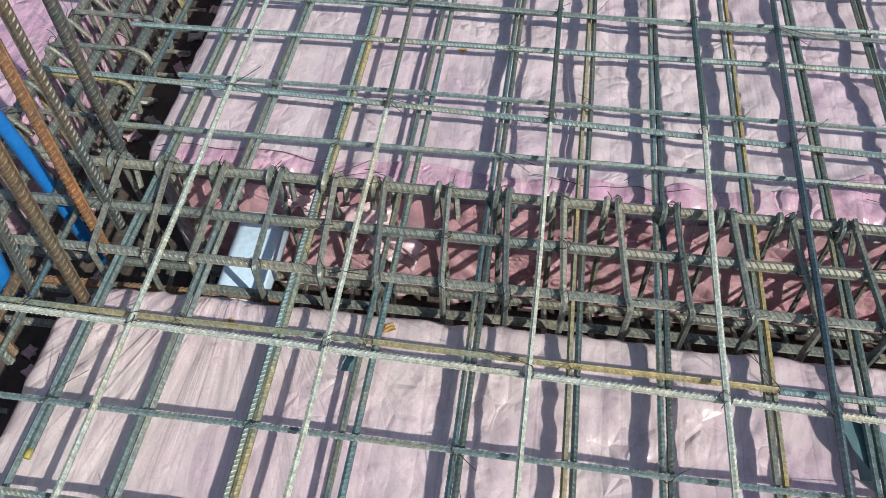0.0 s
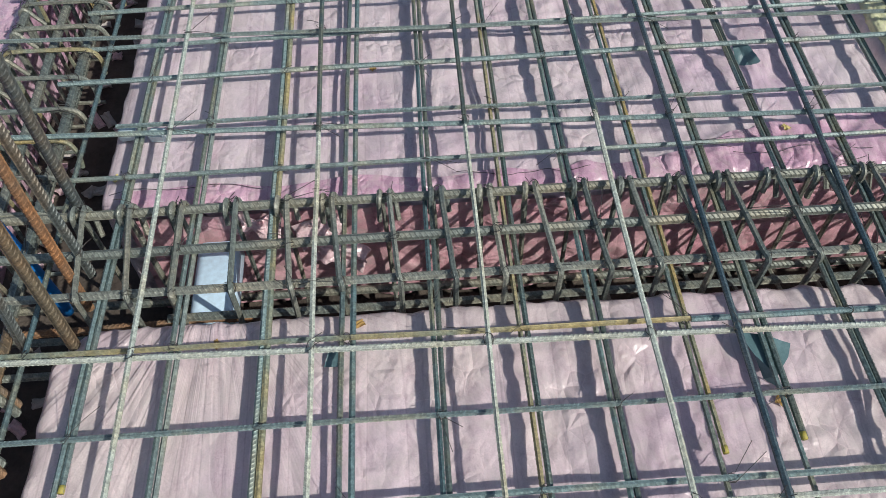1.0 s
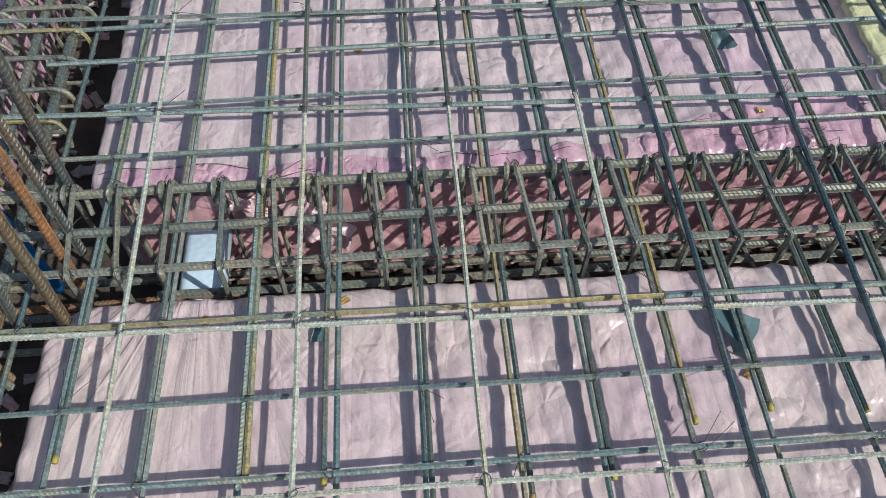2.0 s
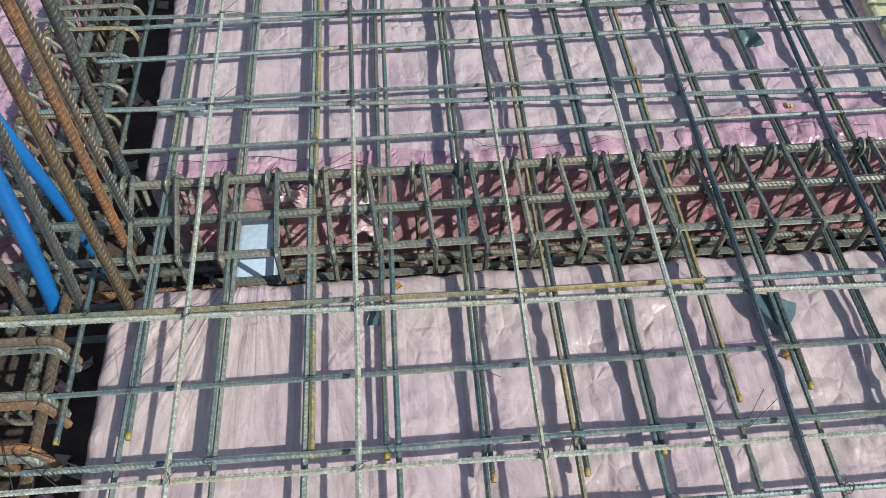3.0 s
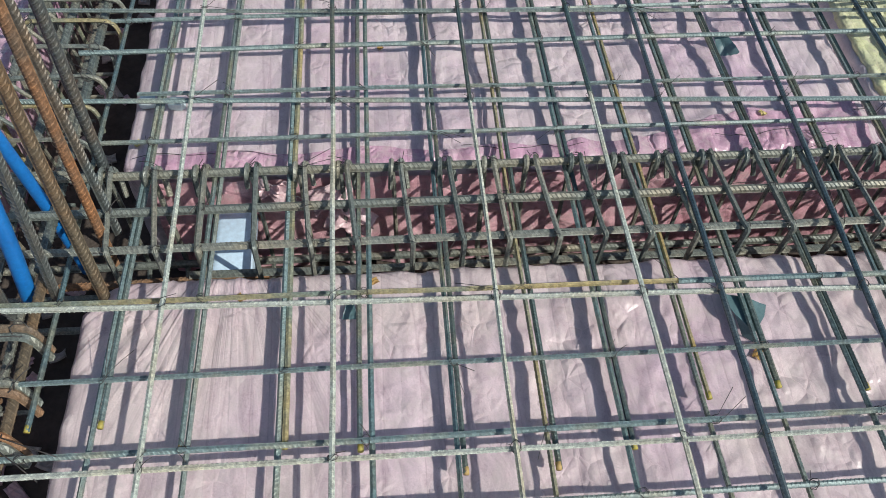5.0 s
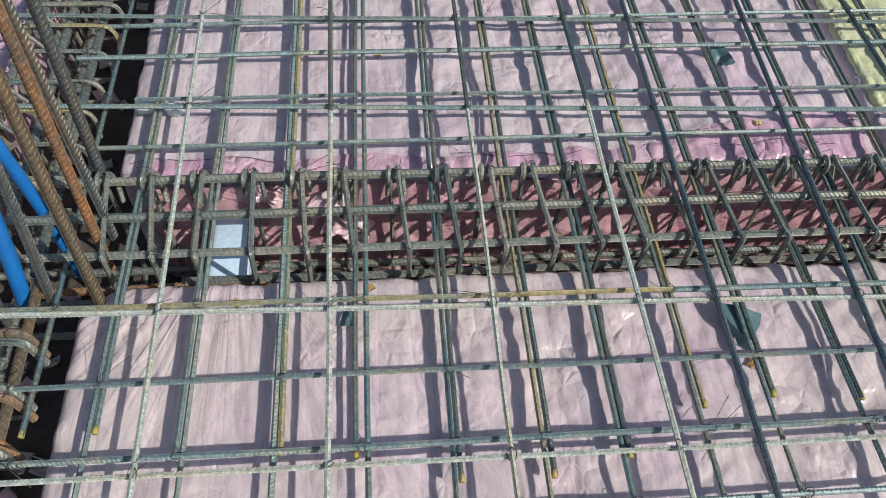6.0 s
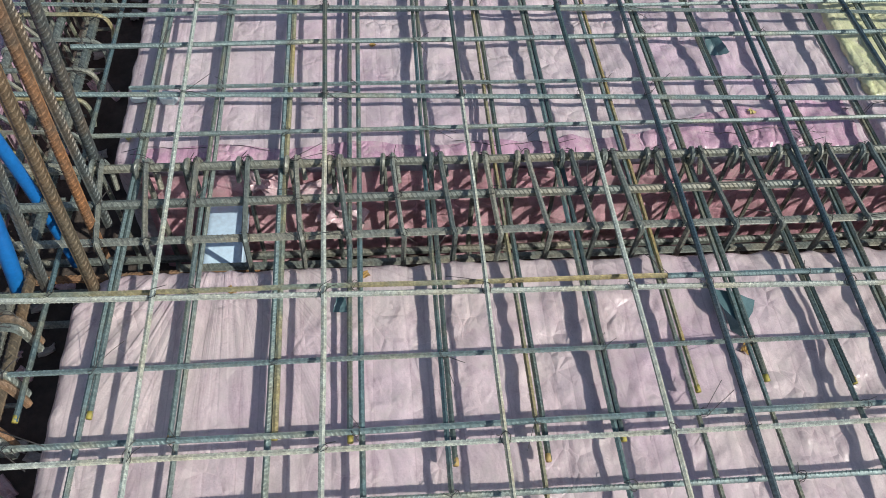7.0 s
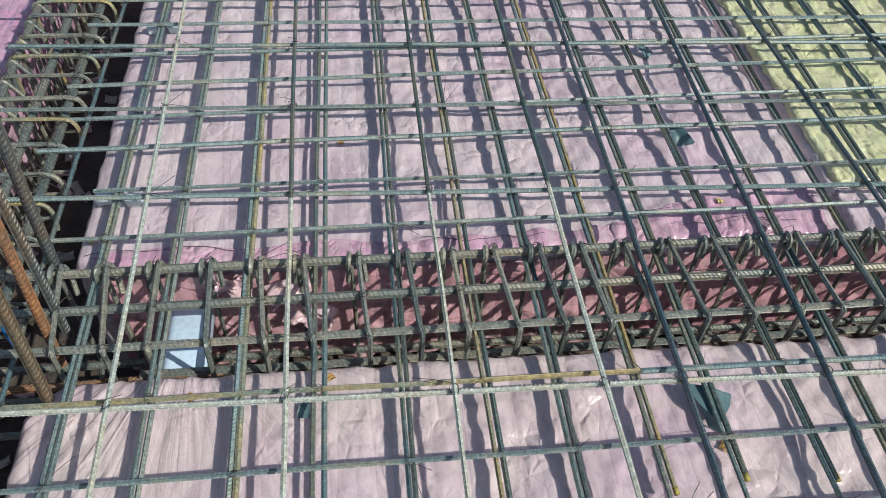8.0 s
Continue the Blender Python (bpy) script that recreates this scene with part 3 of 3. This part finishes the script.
# ---- cage along the cross trench ----
cross = thing("cross_beam_cage", "weathered steel beam cage with hooked stirrup ends", "rebar cage")
bar(cross, (-0.545, -1.25, 0.034), (-0.540, 0.118, 0.034), 0.0102, MAT_BROWN, "long_bar")
for x, z, mat in ((-0.547, 0.034, MAT_CAGE), (-0.624, 0.034, MAT_CAGE), (-0.717, 0.034, MAT_CAGE), (-0.705, -0.25, MAT_CAGE)):
    start = 0.12 if x > -0.56 else 0.02
    bar(cross, (x - 0.004, start, z), (x + 0.004, 2.4, z), 0.0102, mat, "long_bar")


def hooked_mesh(r, mat, seed, thick):
    rng = random.Random(seed)
    tail = 0.048 + rng.uniform(-0.008, 0.01)
    right = [(-0.69, 0.008, 0.0 - 0.25), (-0.705, 0.004, -0.1), (-0.704, 0.0, 0.048), (-0.66, 0.0, 0.0515), (-0.521 + min(0, thick), 0.0, 0.0515), (-0.503 + thick, -0.003, 0.046), (-0.493 + thick, -0.006, 0.03 - tail * 0.3), (-0.494 + thick * 0.5, -0.010, 0.03 - tail)]
    return tube_mesh("stirrup", rounded(right, 0.02, 5), r, mat, turn=rng.uniform(0, 3), rib=0.11)


def side_leg_mesh(r, mat, seed):
    rng = random.Random(seed)
    pts = [(-0.655, -0.012, 0.0), (-0.69, -0.012, 0.05), (-0.703, -0.012, 0.035), (-0.703, -0.012, -0.262), (-0.60 + rng.uniform(-0.03, 0.03), -0.012, -0.262)]
    return tube_mesh("stirrup_leg", rounded(pts, 0.016, 4), r, mat, turn=rng.uniform(0, 3), rib=0.11)


HOOKS = [hooked_mesh(0.0052, (MAT_CAGE, MAT_CAGE, MAT_TAN)[i % 3], 40 + i, 0.008) for i in range(6)]
THICK = [hooked_mesh(0.0072, (MAT_CAGE, MAT_RUST)[i % 2], 60 + i, -0.018) for i in range(2)]
LEGS = [side_leg_mesh(0.0052, MAT_CAGE, 80 + i) for i in range(3)]
for n, y in enumerate([0.345, 0.44, 0.535, 0.638, 0.729, 0.824, 0.917, 1.006, 1.093, 1.184, 1.279, 1.37, 1.47, 1.57, 1.67, 1.77]):
    part("stirrup", HOOKS[n % 6], cross, pose(-0.026, y, 0, 0, 0, random.uniform(-1, 1)))
    part("stirrup_leg", LEGS[n % 3], cross, pose(-0.030, y, 0))
    tie(cross, -0.547, y, 0.047, 1.4)
    tie(cross, -0.717, y, 0.047, 1.3)
for n, y in enumerate([-0.016, -0.123, -0.217, -0.315, -0.41, -0.51]):
    part("stirrup", THICK[(n + 1) % 2], cross, pose(-0.012, y, 0.004))
    part("stirrup", THICK[n % 2], cross, pose(-0.010, y - 0.0155, 0.001))
    part("stirrup_leg", LEGS[n % 3], cross, pose(-0.030, y, 0))
    tie(cross, -0.547, y - 0.006, 0.05, 1.7)

# ---- column starter bars and conduits ----
STARTERS = [((-0.446, 0.190), (0.023, 0.011), -0.05, 0.0094, MAT_RUST, "rusty orange"), ((-0.434, 0.076), (0.005, 0.060), -0.01, 0.0094, MAT_BROWN, "grey-brown rusty"),
            ((-0.437, 0.239), (-0.019, 0.031), -0.01, 0.0088, MAT_COL, "dull grey"), ((-0.473, 0.372), (0.036, -0.028), 0.0, 0.0096, MAT_COL, "dull grey"),
            ((-0.518, 0.072), (0.034, 0.133), -0.02, 0.0086, MAT_COL, "dull grey"), ((-0.605, 0.055), (0.04, 0.042), -0.02, 0.0088, MAT_COL, "brown-grey")]
for (x, y), (dx, dy), z0, r, mat, tone in STARTERS:
    a, b = (x + dx * z0, y + dy * z0, z0), (x + dx * 1.6, y + dy * 1.6, 1.6)
    q = (Vector(b) - Vector(a)).to_track_quat("X", "Z")
    ob = new("starter_bar", straight((Vector(b) - Vector(a)).length, r, mat, random.randrange(3)))
    ob.matrix_basis = Matrix.LocRotScale(a, q, None)
    tagged(ob, f"upright {tone} ribbed column starter bar tied to the cages", "rebar", "column starter bars")
for (x, y), (dx, dy), z0, z1, r in (((-0.575, 0.082), (0.111, 0.055), -0.02, 0.62, 0.0148), ((-0.572, 0.275), (-0.045, -0.022), -0.20, 0.55, 0.0125)):
    k = np.linspace(0, 1, 24)
    z = z0 + (z1 - z0) * k
    pts = np.stack([x + dx * z + 0.004 * np.sin(k * 5), y + dy * z + 0.003 * np.sin(k * 4 + 1), z], 1)
    tagged(new("conduit", tube_mesh("conduit", pts, r, MAT_CONDUIT, ribs=False, sides=16)), "bright blue plastic conduit standing among the column bars", "conduit", "blue conduits")

# ---- sleeve pipe through the beam ----
def duct_mesh(width, height, length, r, wall=0.003):
    """A hollow flat duct along y with well rounded edges and softened rims."""
    def ring(inset, y):
        out = []
        for cx, cz, a0 in ((1, 1, 0), (-1, 1, 90), (-1, -1, 180), (1, -1, 270)):
            for k in range(8):
                a = radians(a0 + 90 * k / 7)
                out.append((cx * (width / 2 - r) + (r - inset) * math.cos(a), y, cz * (height / 2 - r) + (r - inset) * math.sin(a)))
        return out
    h = length / 2
    rings = [ring(wall, -h + 0.001), ring(wall * 0.6, -h), ring(wall * 0.3, -h), ring(0, -h + 0.001), ring(0, h - 0.001), ring(wall * 0.3, h), ring(wall * 0.6, h), ring(wall, h - 0.001)]
    n = len(rings[0])
    faces = [(i * n + k, i * n + (k + 1) % n, (i + 1) % 8 * n + (k + 1) % n, (i + 1) % 8 * n + k) for i in range(8) for k in range(n)]
    return mesh_of("duct", [v for q in rings for v in q], faces, MAT_PIPE)


duct = new("duct", duct_mesh(0.089, 0.07, 0.262, 0.02))
duct.location = (-0.2235, 0.224, -0.115)
tagged(duct, "pale blue-white plastic duct sleeve crossing the beam trench", "duct")


# ---- scraps and litter ----
def crumple_mesh(name, w, h, mat, seed, amp, thick=0.0012, n=14, curl=0.0):
    """A torn, creased scrap of sheet with an irregular outline."""
    rng = random.Random(seed)
    verts = []
    for j in range(n):
        for i in range(n):
            u, v = i / (n - 1) - 0.5, j / (n - 1) - 0.5
            k = 1 - 0.35 * abs(noise.noise((seed + math.atan2(v, u) * 1.3, seed, 0)))
            x, y = u * w * k, v * h * k
            z = amp * (noise.noise((x / w * 3 + seed, y / h * 3, seed)) + 0.5 * ridge(x / w, y / h, seed, 4)) + curl * (u * u + v * v)
            verts.append((x, y, z))
    faces = [(j * n + i, j * n + i + 1, (j + 1) * n + i + 1, (j + 1) * n + i) for j in range(n - 1) for i in range(n - 1)]
    count = len(verts)
    verts += [(x, y, z - thick) for x, y, z in verts]
    faces += [tuple(count + k for k in reversed(f)) for f in faces[: (n - 1) ** 2]]
    rim = [i for i in range(n)] + [j * n + n - 1 for j in range(1, n)] + [(n - 1) * n + i for i in range(n - 2, -1, -1)] + [j * n for j in range(n - 2, 0, -1)]
    faces += [(rim[(k + 1) % len(rim)], rim[k], rim[k] + count, rim[(k + 1) % len(rim)] + count) for k in range(len(rim))]
    return mesh_of(name, verts, faces, mat, n > 20)


def flap_mesh(w, h, seed):
    """A stiff torn flap folded once, one half lying, one half standing."""
    rng, n = random.Random(seed), 12
    verts = []
    for j in range(n):
        for i in range(n):
            u, v = i / (n - 1) - 0.5, j / (n - 1) - 0.5
            u *= 1 - 0.5 * (v + 0.5)
            v += 0.10 * noise.noise((u * 4 + seed, v * 4, 0))
            up = 0.55 * max(0.0, u + 0.1 * v) * w + 0.1 * w * noise.noise((u * 2.5, v * 2.5, seed))
            verts.append((u * w, v * h, up))
    faces = [(j * n + i, j * n + i + 1, (j + 1) * n + i + 1, (j + 1) * n + i) for j in range(n - 1) for i in range(n - 1)]
    return mesh_of("plastic_scrap", verts, faces, MAT_TEAL, False)


def torn_mesh():
    """A flat torn corner of stiff sheet with its lower edge folded under."""
    bm = bmesh.new()
    pts = [(0.744, 0.004, 0.030), (0.79, -0.004, 0.026), (0.838, -0.016, 0.010), (0.826, -0.042, 0.010), (0.786, -0.086, 0.030), (0.757, -0.046, 0.033), (0.772, -0.078, 0.004), (0.79, -0.092, 0.003)]
    v = [bm.verts.new(p) for p in pts]
    for f in ((0, 5, 1), (1, 5, 4), (1, 4, 3), (1, 3, 2), (5, 6, 4), (6, 7, 4)):
        bm.faces.new([v[k] for k in f])
    bmesh.ops.recalc_face_normals(bm, faces=bm.faces[:])
    bmesh.ops.subdivide_edges(bm, edges=bm.edges[:], cuts=2, use_grid_fill=True)
    for w in bm.verts:
        w.co.z += 0.0025 * noise.noise(w.co * 40)
    me = bpy.data.meshes.new("plastic_scrap")
    bm.to_mesh(me)
    bm.free()
    me.materials.append(MAT_TEAL)
    return me


torn = new("plastic_scrap", torn_mesh())
torn.modifiers.new("thickness", "SOLIDIFY").thickness = 0.0014
tagged(torn, "torn teal plastic corner folded under on the pink film", "plastic scrap", "teal scraps")
for x, y, z, w, h, rot, seed in ((0.972, 0.735, 0.018, 0.052, 0.062, (30, -20, 10), 5), (0.985, 1.115, 0.02, 0.045, 0.05, (35, 15, 60), 8), (0.028, 0.012, 0.012, 0.028, 0.03, (20, 10, 0), 11)):
    ob = new("plastic_scrap", flap_mesh(w, h, seed))
    solid = ob.modifiers.new("thickness", "SOLIDIFY")
    solid.thickness = 0.0015
    ob.matrix_basis = pose(x, y, z, *rot)
    tagged(ob, "torn dark teal plastic scrap standing on the pink film", "plastic scrap", "teal scraps")


def spacer_mesh():
    bm = bmesh.new()
    bmesh.ops.create_cube(bm, size=1, matrix=Matrix.Diagonal((0.036, 0.026, 0.026, 1)))
    bmesh.ops.bevel(bm, geom=bm.edges[:], offset=0.005, segments=2, affect="EDGES")
    me = bpy.data.meshes.new("bar_spacer")
    bm.to_mesh(me)
    bm.free()
    me.materials.append(MAT_SPACER)
    return me


SPACER = spacer_mesh()
for x, y, rz in ((-0.418, 0.588, 8), (-0.352, 0.580, -4), (-0.395, 1.27, 5), (-0.338, 1.275, -6)):
    ob = new("bar_spacer", SPACER)
    ob.matrix_basis = pose(x, y, 0.0145, 0, 0, rz)
    tagged(ob, "small pale blue-grey spacer block under the lower bars", "spacer", "bar spacers")
for x, y, z, s, mat, lab in ((0.113, 0.766, 0.006, 0.014, MAT_LEAF, "small dark crumb on the pink film"), (1.0, 0.505, 0.012, 0.018, MAT_YFLECK, "small yellow fleck on the pink film"), (-0.425, 0.47, 0.004, 0.02, MAT_YFLECK, "small yellow fleck on the pink film"),
                              (0.79, -0.118, 0.006, 0.024, MAT_LEAF, "dry brown leaf on the pink film"), (0.965, -0.25, 0.005, 0.018, MAT_CHIP, "pale concrete chip on the film"), (-0.18, 0.06, 0.003, 0.02, MAT_LEAF, "small tan fleck on the film edge"), (0.075, 0.085, 0.002, 0.02, MAT_LEAF, "small tan fleck on the film edge")):
    ob = new("debris", crumple_mesh("debris", s, s * 0.7, mat, int(s * 1000) + int(x * 100), s * 0.2, n=7))
    ob.matrix_basis = pose(x, y, z, 0, 0, x * 300)
    tagged(ob, lab, "debris")
for n, (x, y, z, w, h, rot) in enumerate(((-0.13, 0.355, -0.03, 0.09, 0.05, (75, 10, 0)), (-0.01, 0.350, -0.05, 0.10, 0.07, (75, -12, 10)), (0.03, 0.345, -0.13, 0.11, 0.07, (75, 18, -10)))):
    ob = new("loose_film", crumple_mesh("loose_film", w, h, MAT_CLEAR, 20 + n, 0.02, n=26))
    ob.matrix_basis = pose(x, y, z, *rot)
    tagged(ob, "crumpled shiny clear film bunched against the trench side", "plastic film", "loose film")
rng = random.Random(7)
CHIPS = [crumple_mesh("rubble", 0.03 + 0.006 * i, 0.026, MAT_CHIP if i % 2 else MAT_CLEAR, 50 + i, 0.008, 0.006, n=6) for i in range(5)]
for n in range(70):
    if n % 3:
        x, y = rng.uniform(-0.76, -0.60), rng.uniform(-0.4, 1.8)
    else:
        x, y = rng.uniform(-1.0, 1.2), rng.uniform(0.13, 0.37)
    ob = new("rubble", rng.choice(CHIPS))
    ob.matrix_basis = pose(x, y, -0.335, rng.uniform(-25, 25), rng.uniform(-25, 25), rng.uniform(0, 360))
    tagged(ob, "pale rubble scrap on the trench floor", "rubble", "trench rubble")

# ---- loose strings on the film edge ----
for n, (x0, x1, y, sag) in enumerate(((-0.43, -0.12, 0.422, 0.012), (0.28, 0.56, 0.43, -0.01), (0.86, 1.16, 0.428, 0.014), (1.22, 1.50, 0.50, 0.02), (1.25, 1.52, 0.53, -0.014))):
    k = np.linspace(0, 1, 30)
    xs = x0 + (x1 - x0) * k
    ys = y + sag * np.sin(k * math.pi) + 0.004 * np.sin(k * 11 + n)
    zs = [0.0075 + 0.008 * smooth01(0.4, 0.9, a) + relief_slab(a, b, 0) + 0.003 * math.sin(c * 9 + n) for a, b, c in zip(xs, ys, k)]
    tagged(new("loose_string", tube_mesh("loose_string", np.stack([xs, ys, zs], 1), 0.0007, MAT_WIRE, ribs=False, sides=5)), "thin dark loose string lying on the film edge", "string", "loose strings")
